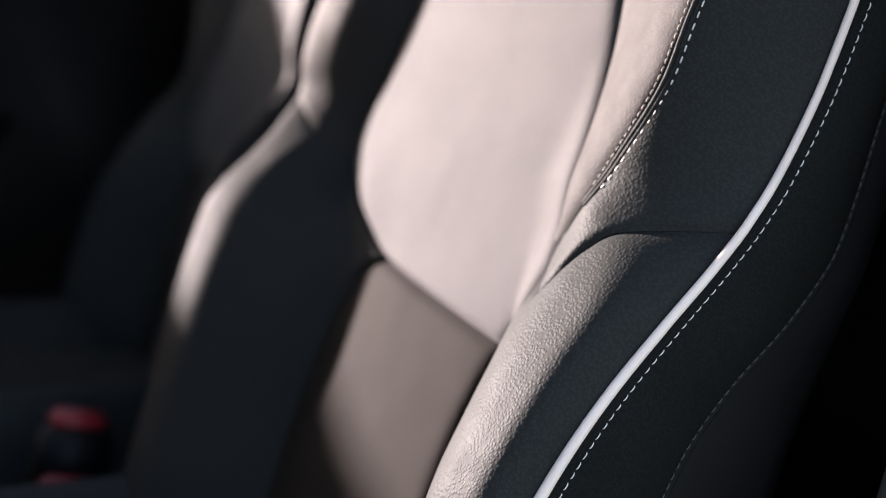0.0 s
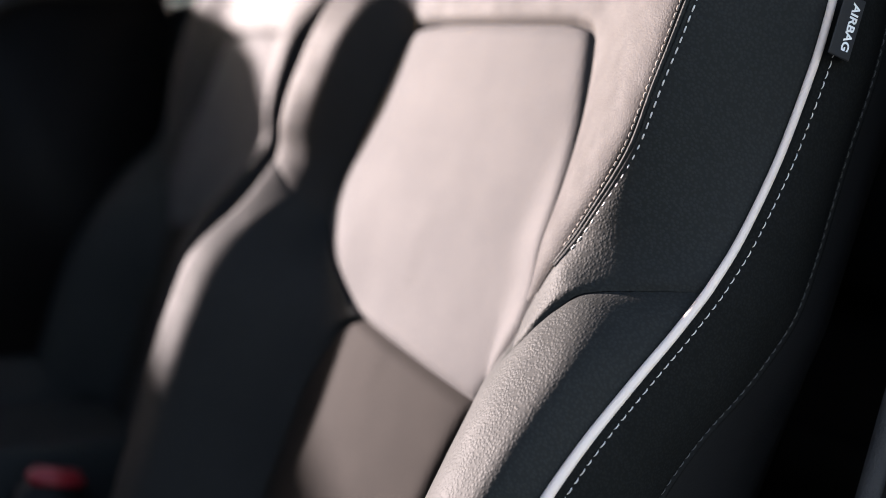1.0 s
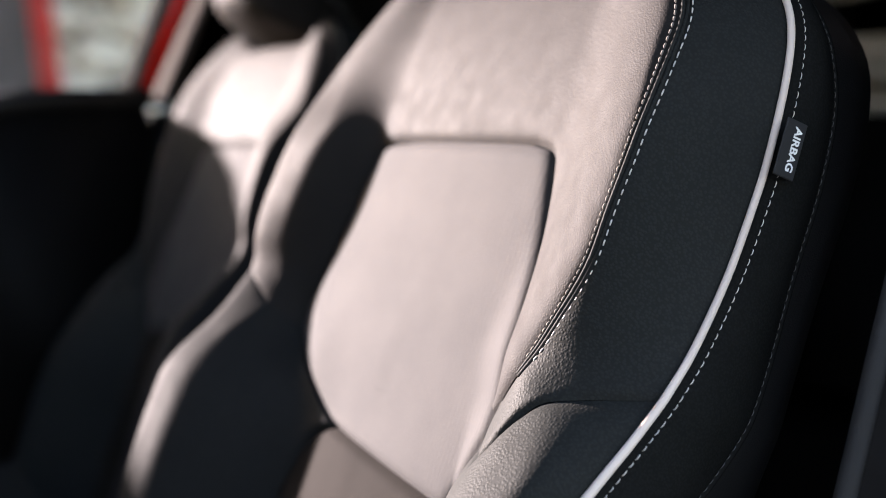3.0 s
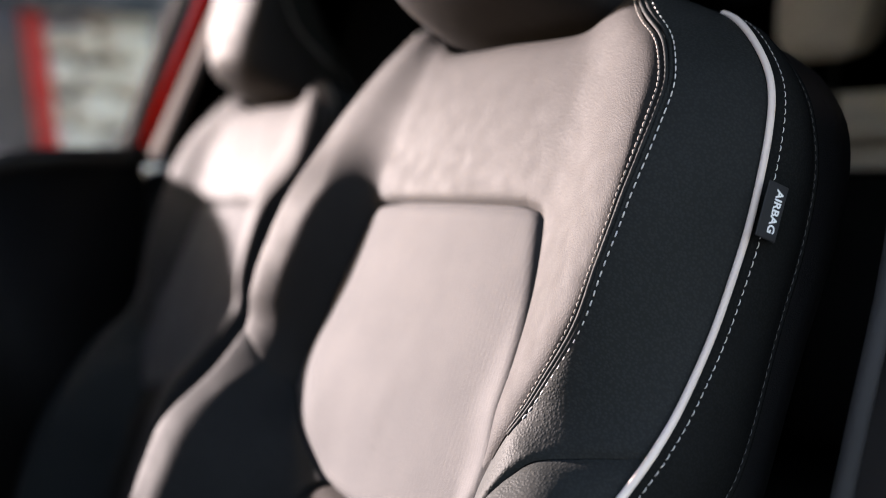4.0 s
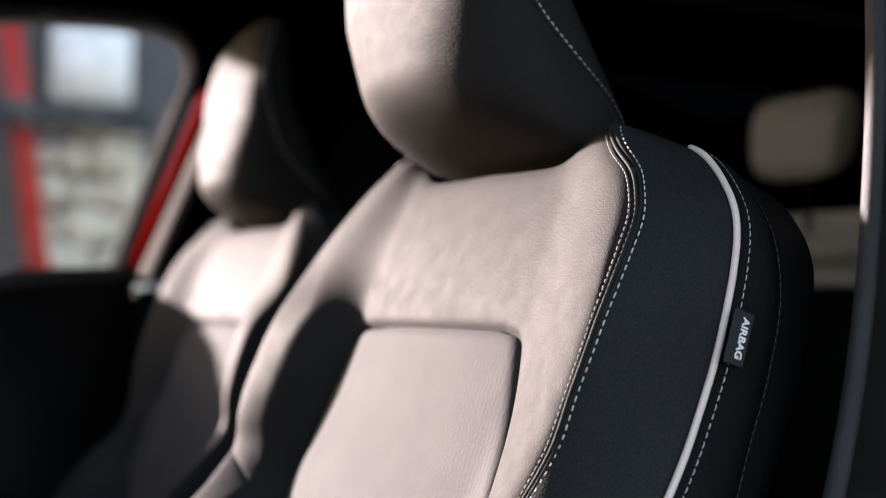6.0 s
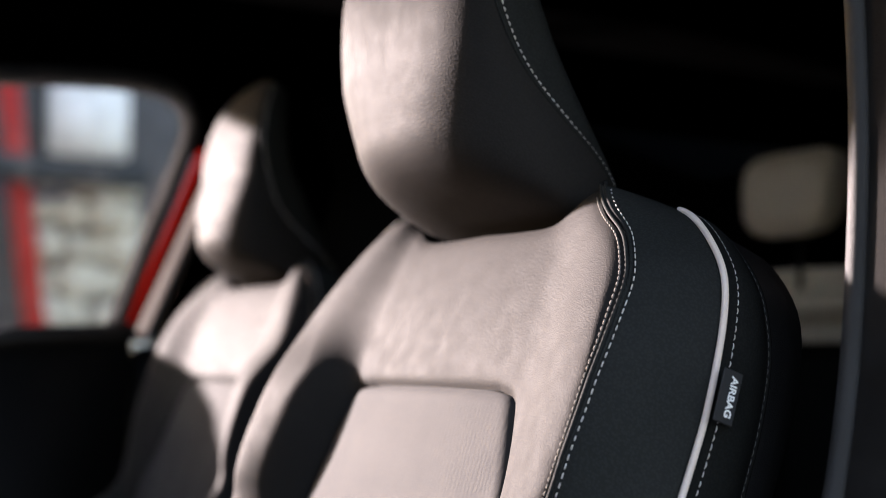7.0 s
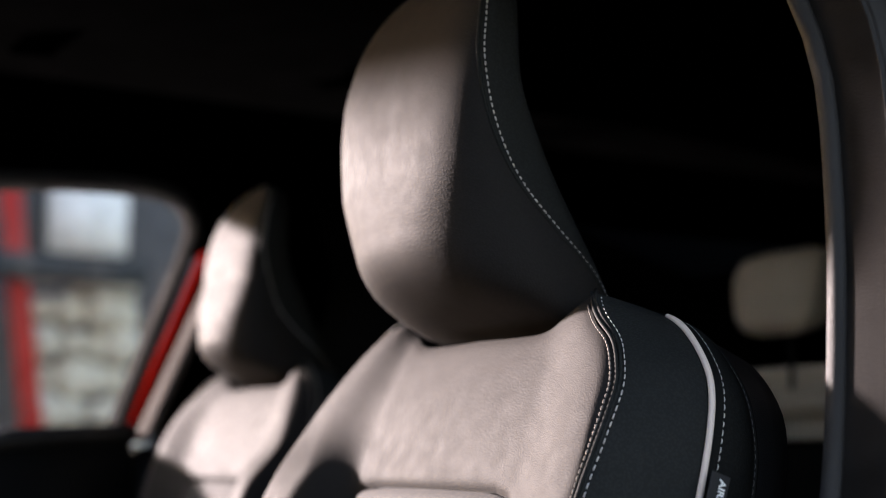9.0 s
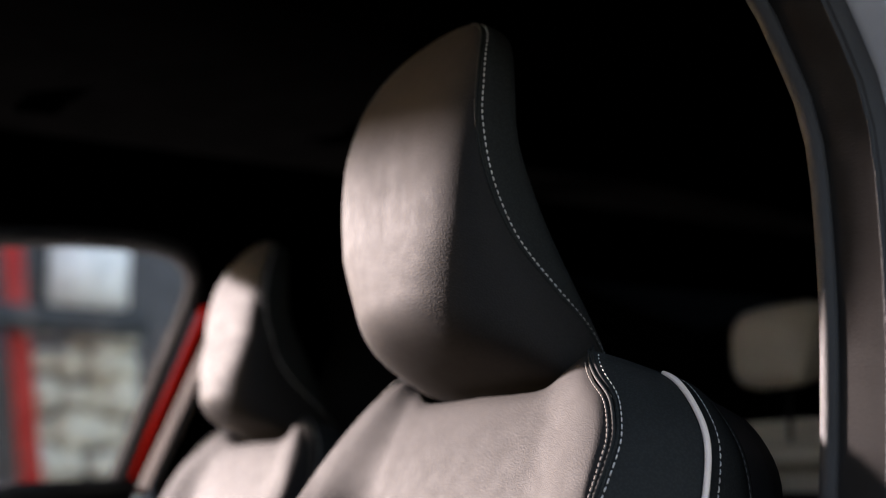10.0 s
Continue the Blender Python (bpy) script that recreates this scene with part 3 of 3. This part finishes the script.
# sewn tag on the driver's outer side panel; its print reads downwards
TAG = np.stack([-SV, -SW, SU], 1)
tag_pose = Matrix.Translation(seat(0.2755, -0.1250, -0.0350)) @ Matrix(TAG.tolist()).to_4x4()
tag_bm = box(0.034, 0.016, 0.0014, (0, 0, 0), 0.0005, 1)
bmesh.ops.transform(tag_bm, matrix=tag_pose, verts=tag_bm.verts)
tag = part("airbag_tag", tag_bm, TAGCLOTH, driver, "black woven tag with white print", smooth=False)
words = letter_mesh("AIRBAG", 0.0076)
words.transform(tag_pose @ Matrix.Translation((0.0, 0.0015, 0.0011)))
part("print", words, INK, tag, "white AIRBAG print", smooth=False)

# ---- car body round the seats ----
body = thing("car_body", "red car body with black cabin lining", "car", (-0.345, 0.5, 0.25), kind="structure")
B0 = Vector((-0.345, 0.5, 0.25))


def body_box(name, lo, hi, mat, label="", bevel=0.01):
    c = [(a + b) / 2 for a, b in zip(lo, hi)]
    return part(name, box(*[b - a for a, b in zip(lo, hi)], at=Vector(c) - B0, bevel=bevel), mat, body, label)


body_box("floor_pan", (-1.12, -1.15, 0.20), (0.43, 2.2, 0.26), CARPET, "black carpeted floor")
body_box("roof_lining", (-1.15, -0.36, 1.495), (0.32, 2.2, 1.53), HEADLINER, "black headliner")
body_box("roof_skin", (-1.14, -0.34, 1.533), (0.30, 2.25, 1.56), PAINT, "red roof")
# two unseen walls added to keep sky light off the seats' inner sides
body_box("firewall", (-1.12, -1.20, 0.26), (0.43, -1.15, 1.50), SHELL)
body_box("front_side_wall", (0.395, -1.15, 0.20), (0.43, -0.62, 1.50), SHELL)
body_box("dashboard", (-1.08, -1.12, 0.55), (0.40, -0.66, 0.85), SHELL, "black dashboard", 0.05)
body_box("centre_console", (-0.43, -0.66, 0.26), (-0.26, -0.10, 0.40), SHELL, "black centre console", 0.02)
body_box("tail_wall", (-1.10, 2.20, 0.20), (0.41, 2.26, 1.53), SHELL)
body_box("rear_side_wall", (0.36, 0.31, 0.20), (0.41, 2.2, 1.53), SHELL)
body_box("rear_side_sill", (-1.13, 0.36, 0.20), (-1.06, 2.2, 1.40), SHELL)
# unseen block added to stop sun streaking onto the rear cushion
body_box("pillar_base", (-1.13, 0.162, 0.20), (-1.062, 0.362, 0.955), SHELL)
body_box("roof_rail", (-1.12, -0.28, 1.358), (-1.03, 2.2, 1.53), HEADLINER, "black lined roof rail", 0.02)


def sweep(name, path, profile, mat, label="", parent=None):
    """Carry a profile of (dx, dn) along a path of (y, z) in the plane of the door opening; dn points away from the opening."""
    p = catmull(path, 90)
    t = np.gradient(p, axis=0)
    t /= np.linalg.norm(t, axis=1)[:, None]
    n = np.stack([-t[:, 1], t[:, 0]], 1)
    rows = []
    for (y, z), (ny, nz) in zip(p, n):
        rows.append([Vector((OPEN_X + dx, y + ny * dn, z + nz * dn)) - B0 for dx, dn in profile])
    return part(name, sheet(name, rows), mat, parent or body, label)


OPEN_X = 0.335
OPENING = [(-0.75, 1.33), (-0.45, 1.385), (-0.20, 1.385), (-0.02, 1.350), (0.080, 1.300), (0.126, 1.239), (0.146, 1.191), (0.151, 1.125), (0.150, 1.05),
           (0.142, 0.958), (0.129, 0.885), (0.110, 0.816), (0.083, 0.720), (0.045, 0.60), (-0.01, 0.46), (-0.12, 0.36), (-0.40, 0.31), (-0.80, 0.30)]
arc = lambda c, r, a0, a1, k: [(c[0] + r * math.cos(radians(a)), c[1] + r * math.sin(radians(a))) for a in np.linspace(a0, a1, k)]
sweep("pillar_trim", OPENING, [(-0.10, 0.17), (-0.05, 0.085), (-0.020, 0.030), (-0.009, 0.011), (-0.003, 0.0025), (0.002, 0.0010), (0.005, 0.0022), (0.0078, 0.0045), (0.0090, 0.0070), (0.0085, 0.0082)], TRIM, "grained grey pillar trim")
sweep("trim_lip", OPENING, arc((0.0092, 0.0084), 0.0014, 260, 20, 6), FACEGREY, "grey trim edge")
sweep("door_seal", OPENING, [(0.0088, 0.0080), (0.0120, 0.0079), (0.0200, 0.0078), (0.0300, 0.0080), (0.0400, 0.0084), (0.0465, 0.0090)], CHANNEL, "grained door seal channel")
sweep("pillar_flange", OPENING, [(0.0460, 0.0085)] + arc((0.0485, 0.0097), 0.0018, 230, 60, 6) + [(0.0500, 0.0122), (0.0535, 0.0162), (0.0570, 0.0187)], TRIM, "dark frame flange")
sweep("frame_face", OPENING, [(0.0565, 0.0180), (0.0585, 0.0177), (0.0615, 0.0192), (0.0745, 0.0242), (0.0785, 0.0272), (0.0805, 0.0332)], FACEGREY, "grey door frame face")
sweep("body_side", OPENING, [(0.0785, 0.0312), (0.0845, 0.0332), (0.0905, 0.0372), (0.0945, 0.0472), (0.0985, 0.1372), (0.0885, 0.2772)], PAINT, "red painted body side")

# ---- passenger door ----
door = thing("passenger_door", "black passenger door panel with raised window glass", "car door", (-1.08, -0.3, 0.35))
D0 = Vector((-1.08, -0.3, 0.35))


def quad_prism(points, depth, bevel=0.004, at=D0):
    """A plate from an outline in (y, z) at x, carried depth towards the outside."""
    bm = bmesh.new()
    vs = [bm.verts.new(Vector(p) - at) for p in points]
    f = bm.faces.new(vs)
    ex = bmesh.ops.extrude_face_region(bm, geom=[f])
    bmesh.ops.translate(bm, vec=(-depth, 0, 0), verts=[e for e in ex["geom"] if isinstance(e, bmesh.types.BMVert)])
    if bevel:
        bmesh.ops.bevel(bm, geom=list(bm.edges), offset=bevel, segments=2, affect="EDGES")
    return bm


# ahead of the view, panel and sill step down to steer sun onto the seats
part("door_panel", quad_prism([(-1.05, -1.1, 0.30), (-1.05, 0.14, 0.30), (-1.05, 0.158, 0.975), (-1.05, -0.02, 0.965), (-1.05, -0.06, 0.956), (-1.05, -0.10, 0.927), (-1.05, -0.17, 0.908), (-1.05, -0.30, 0.900), (-1.05, -0.42, 0.887), (-1.05, -0.60, 0.83), (-1.05, -1.1, 0.76)], 0.09, 0.008), SHELL, door, "black plastic door panel")
CAP = [(0.158, 0.990), (-0.02, 0.982), (-0.06, 0.973), (-0.10, 0.944), (-0.17, 0.925), (-0.30, 0.917), (-0.42, 0.905), (-0.60, 0.850), (-1.1, 0.78)]
part("door_sill", quad_prism([(-1.038, y, z) for y, z in CAP] + [(-1.038, y, z - 0.028) for y, z in CAP[::-1]], 0.05, 0.006), TRIM, door, "grey soft sill cap")
part("armrest", box(0.07, 0.5, 0.05, Vector((-1.02, -0.35, 0.72)) - D0, 0.018, 3), SHELL, door)
LEAN_IN = 0.12      # how far the side glass leans in over its height


def glass_x(z):
    return -1.065 + LEAN_IN * max(0.0, z - 0.99)


FRAME = [(-0.28, 1.300), (-0.14, 1.314), (-0.02, 1.325), (0.09, 1.332), (0.185, 1.329), (0.222, 1.304), (0.220, 1.262), (0.177, 1.139), (0.126, 0.985)]
fp = catmull(FRAME, 80)
rows = []
ft = np.gradient(fp, axis=0)
ft /= np.linalg.norm(ft, axis=1)[:, None]
for (y, z), (ty, tz) in zip(fp, ft):
    ny, nz = -tz, ty
    rows.append([Vector((glass_x(z) + dx, y + ny * dn, z + nz * dn)) - D0 for dx, dn in ((-0.022, 0.0), (-0.002, 0.011), (0.0, 0.013), (0.0, 0.022), (-0.004, 0.025), (-0.022, 0.025))])
fbm = bmesh.new()
fbm.from_mesh(sheet("window_frame", rows, closed_u=True))
FRAMEGREY = plastic("grey_frame", (0.026, 0.0255, 0.026), 0.7, spec=0.03)
part("window_frame", fbm, FRAMEGREY, door, "grey window frame", smooth=False)
GLASS = bpy.data.materials.new("tinted_glass")
GLASS.use_nodes = True
gt = GLASS.node_tree
clear, gloss, mix, fres = [gt.nodes.new(k) for k in ("ShaderNodeBsdfTransparent", "ShaderNodeBsdfGlossy", "ShaderNodeMixShader", "ShaderNodeFresnel")]
clear.inputs[0].default_value = (0.92, 0.93, 0.92, 1)
gloss.inputs["Roughness"].default_value = 0.02
gt.links.new(fres.outputs[0], mix.inputs[0])
gt.links.new(clear.outputs[0], mix.inputs[1])
gt.links.new(gloss.outputs[0], mix.inputs[2])
gt.links.new(mix.outputs[0], gt.nodes["Material Output"].inputs[0])
gbm = bmesh.new()
vs = [gbm.verts.new(Vector((glass_x(z) - 0.012, y - 0.009 * tz, z + 0.009 * ty)) - D0) for (y, z), (ty, tz) in zip(fp[::3], ft[::3])] + [gbm.verts.new(Vector((-1.085, -0.28, 0.97)) - D0)]
gf = gbm.faces.new(vs[::-1])
ex = bmesh.ops.extrude_face_region(gbm, geom=[gf])
bmesh.ops.translate(gbm, vec=(-0.004, 0, 0), verts=[e for e in ex["geom"] if isinstance(e, bmesh.types.BMVert)])
pane = part("window_pane", gbm, GLASS, door, "tinted side glass", smooth=False)
pane.visible_shadow = False

# painted pillar behind the door and the lining inside; the strip for its sunlit edge stands inboard, placed to fit the
# camera's view
PILLAR = [(0.040, 0.62), (0.170, 0.984), (0.202, 1.072), (0.236, 1.161), (0.278, 1.275), (0.294, 1.32)]
pillar = catmull(PILLAR, 40)
# body red darkened: the shade on the jamb is put into the colour
JAMBRED_SHADED = plastic("red_paint_shaded", (0.040, 0.0016, 0.0010), 0.8, spec=0.0)
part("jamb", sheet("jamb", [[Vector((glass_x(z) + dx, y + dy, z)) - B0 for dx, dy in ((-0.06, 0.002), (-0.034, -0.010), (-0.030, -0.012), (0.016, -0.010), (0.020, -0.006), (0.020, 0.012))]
                           for y, z in pillar if 0.955 < z < 1.30]), JAMBRED_SHADED, body, "red painted door jamb with shade in its colour")
JAMBTRIM = plastic("grey_pillar_edge", (0.045, 0.041, 0.039), 0.8, spec=0.0)
STRIP = [(0.152 + 0.405 * (z - 0.99), z) for z in np.linspace(0.972, 1.21, 24)]
part("jamb_trim", sheet("jamb_trim", [[Vector((glass_x(z) + dx, y + dy, z)) - B0 for dx, dy in ((0.058, 0.006), (0.057, 0.003), (0.060, 0.0), (0.128, -0.007), (0.132, -0.005), (0.132, 0.006))]
                           for y, z in STRIP], closed_u=True), JAMBTRIM, body, "sunlit grey pillar edge")
# the lining takes the same shade-black, so no sun glints on it
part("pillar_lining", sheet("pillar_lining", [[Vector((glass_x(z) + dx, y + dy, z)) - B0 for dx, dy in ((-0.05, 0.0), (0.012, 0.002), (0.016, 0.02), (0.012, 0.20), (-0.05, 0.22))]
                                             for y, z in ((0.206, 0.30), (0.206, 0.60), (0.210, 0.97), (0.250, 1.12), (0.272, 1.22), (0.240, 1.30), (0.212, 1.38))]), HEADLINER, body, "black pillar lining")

# ---- rear bench ----
BEIGE = leather("grey_beige_leather", (0.60, 0.55, 0.46), (0.66, 0.60, 0.50), rough=0.6, spec=0.2, depth=0.00015, crevice=0.9)
bench = thing("rear_bench", "grey-beige leather rear bench with headrests", "car seat", (-0.345, 1.0, 0.3))
R0 = Vector((-0.345, 1.0, 0.3))
part("backrest", box(1.30, 0.16, 0.66, Vector((-0.345, 1.08, 0.66)) - R0, 0.05, 4), SIDE, bench)
part("shoulder_pad", box(0.52, 0.10, 0.11, Vector((-0.62, 1.03, 1.02)) - R0, 0.04, 5), BEIGE, bench, "grey-beige shoulder pad")
part("cushion", box(1.30, 0.50, 0.16, Vector((-0.345, 0.76, 0.50)) - R0, 0.05, 4), SIDE, bench)
for x in (-0.557, -0.085):
    rows = []
    for t in np.linspace(0, 1, 18):
        z = 1.122 + 0.132 * t
        e = max(1 - abs(2 * t - 1) ** 3.5, 0.0) ** 0.5
        a = np.linspace(0, 2 * math.pi, 36, endpoint=False)
        wide = (0.082 + 0.020 * t) * (0.50 + 0.50 * e)
        rows.append([Vector((x + wide * math.copysign(abs(math.cos(k)) ** 0.55, math.cos(k)), 1.0 + 0.02 * t + 0.042 * e * math.copysign(abs(math.sin(k)) ** 0.7, math.sin(k)), z)) - R0 for k in a])
    part("headrest", sheet("headrest", rows, closed_u=True), BEIGE, bench)
    part("post", tube("post", [Vector((x, 1.02, 1.0)) - R0, Vector((x, 1.02, 1.13)) - R0], 0.006, 10), SHELL, bench)

# ---- belt buckles between the seats ----
for x, y, z in ((-0.36, -0.177, 0.520), (-0.32, -0.196, 0.474)):
    bk = thing("belt_buckle", "black seat belt buckle with a red button, between the seats", "seat belt", (x, y, z), "belt buckles")
    bk.rotation_euler = (radians(-14), radians(10), 0)
    part("housing", box(0.034, 0.064, 0.075, (0, 0.004, -0.042), 0.008, 3), SHELL, bk)
    part("release_button", box(0.022, 0.050, 0.016, (0, 0.0, 0.0), 0.005, 3), BUCKLE_RED, bk, "red release button")
    part("stalk", tube("stalk", [(0, 0.02, -0.07), (0, 0.04, -0.14), (0.01, 0.05, -0.22)], 0.009, 8), SHELL, bk)

# ---- outside ----
ASPHALT = plastic("asphalt", (0.05, 0.05, 0.052), 0.9, 60.0, 0.004)
WALLGREY = plastic("grey_plaster", (0.10, 0.098, 0.10), 0.85, 40.0, 0.003)
# the far window's reflections are put into this pale colour
PALE = plastic("pale_reflection", (0.88, 0.85, 0.82), 0.8, 60.0, 0.002)
DARKSTEEL = plastic("dark_steel", (0.05, 0.052, 0.055), 0.6)
REDSTEEL = plastic("red_steel", (0.42, 0.025, 0.02), 0.5)
ground = tagged(part("ground", box(400, 400, 0.2, (0, 0, -0.1)), ASPHALT, None, "grey asphalt yard", smooth=False), category="ground", kind="structure")
hall = thing("building", "grey building with a pale window and dark steel beam", "building", (-6.5, 1.5, 0.0))
H0 = Vector((-6.5, 1.5, 0.0))
part("wall", box(0.3, 8.4, 3.4, Vector((-6.6, 4.6, 1.7)) - H0, 0.02), WALLGREY, hall, "grey plastered wall")
win = part("window", box(0.06, 0.44, 0.40, Vector((-6.43, 1.645, 2.21)) - H0, 0.01), PALE, hall, "pale window")
part("frame", box(0.05, 0.04, 0.50, Vector((-6.42, 1.36, 2.21)) - H0, 0.005), DARKSTEEL, win)
part("beam", box(0.12, 3.0, 0.13, Vector((-5.9, 0.3, 1.85)) - H0, 0.01), DARKSTEEL, hall, "dark steel beam")
for y in (1.20, -1.5):
    post = thing("red_post", "red steel post in the yard", "post", (-6.0, y, 0), "red posts")
    shaft = box(0.09, 0.10, 3.2, (0, 0, 1.6), 0.01)
    for v in shaft.verts:
        v.co.y -= 0.135 * (v.co.z - 1.6)
    part("shaft", shaft, REDSTEEL, post)
    part("foot_plate", box(0.2, 0.2, 0.02, (0, 0.19, 0.01), 0.004), DARKSTEEL, post)
STONE = plastic("pale_stone", (0.62, 0.56, 0.46), 0.9, 30.0, 0.004)
rng = random.Random(5)
shrub = thing("stone_stack", "stack of pale rough stones by the wall", "stones", (-6.2, 1.57, 0.0))
for i in range(44):
    bm = bmesh.new()
    bmesh.ops.create_icosphere(bm, subdivisions=2, radius=1.0)
    r = rng.uniform(0.06, 0.12)
    row, col = divmod(i, 4)
    off = Vector((rng.uniform(-0.08, 0.05), -0.2 + 0.14 * col + rng.uniform(-0.03, 0.03), 0.09 + 0.175 * row))
    for v in bm.verts:
        v.co = v.co * r * (1 + 0.25 * noise.noise(v.co * 1.7 + Vector((i, 0, 0)))) + off
    part("stone", bm, STONE, shrub)

# unseen slatted screen, added on the sun's side of the car; its lower edge shades what stands higher than the seats
shutter = thing("roller_shutter", "unseen grey slatted screen added to shade what stands above the seats", "roller shutter", (-2.23, -1.13, 0.0))
turn = Matrix.Rotation(math.atan2(-0.454, -0.891), 4, "Z")


def screen_part(name, bm, mat, label=""):
    bmesh.ops.transform(bm, matrix=turn, verts=bm.verts)
    part(name, bm, mat, shutter, label)


for k in range(12):
    screen_part("slat", box(0.03, 3.7, 0.098, (0, 0.84, 1.847 + 0.1 * k), 0.008), WALLGREY)
screen_part("bottom_bar", box(0.05, 3.7, 0.04, (0, 0.84, 1.807), 0.008), DARKSTEEL, "dark steel bottom bar")
screen_part("drum_box", box(0.30, 3.86, 0.30, (0.10, 0.84, 3.14), 0.02), DARKSTEEL)
for y in (-1.05, 2.73):
    screen_part("guide_rail", box(0.09, 0.06, 3.07, (0, y, 1.535), 0.01), DARKSTEEL)
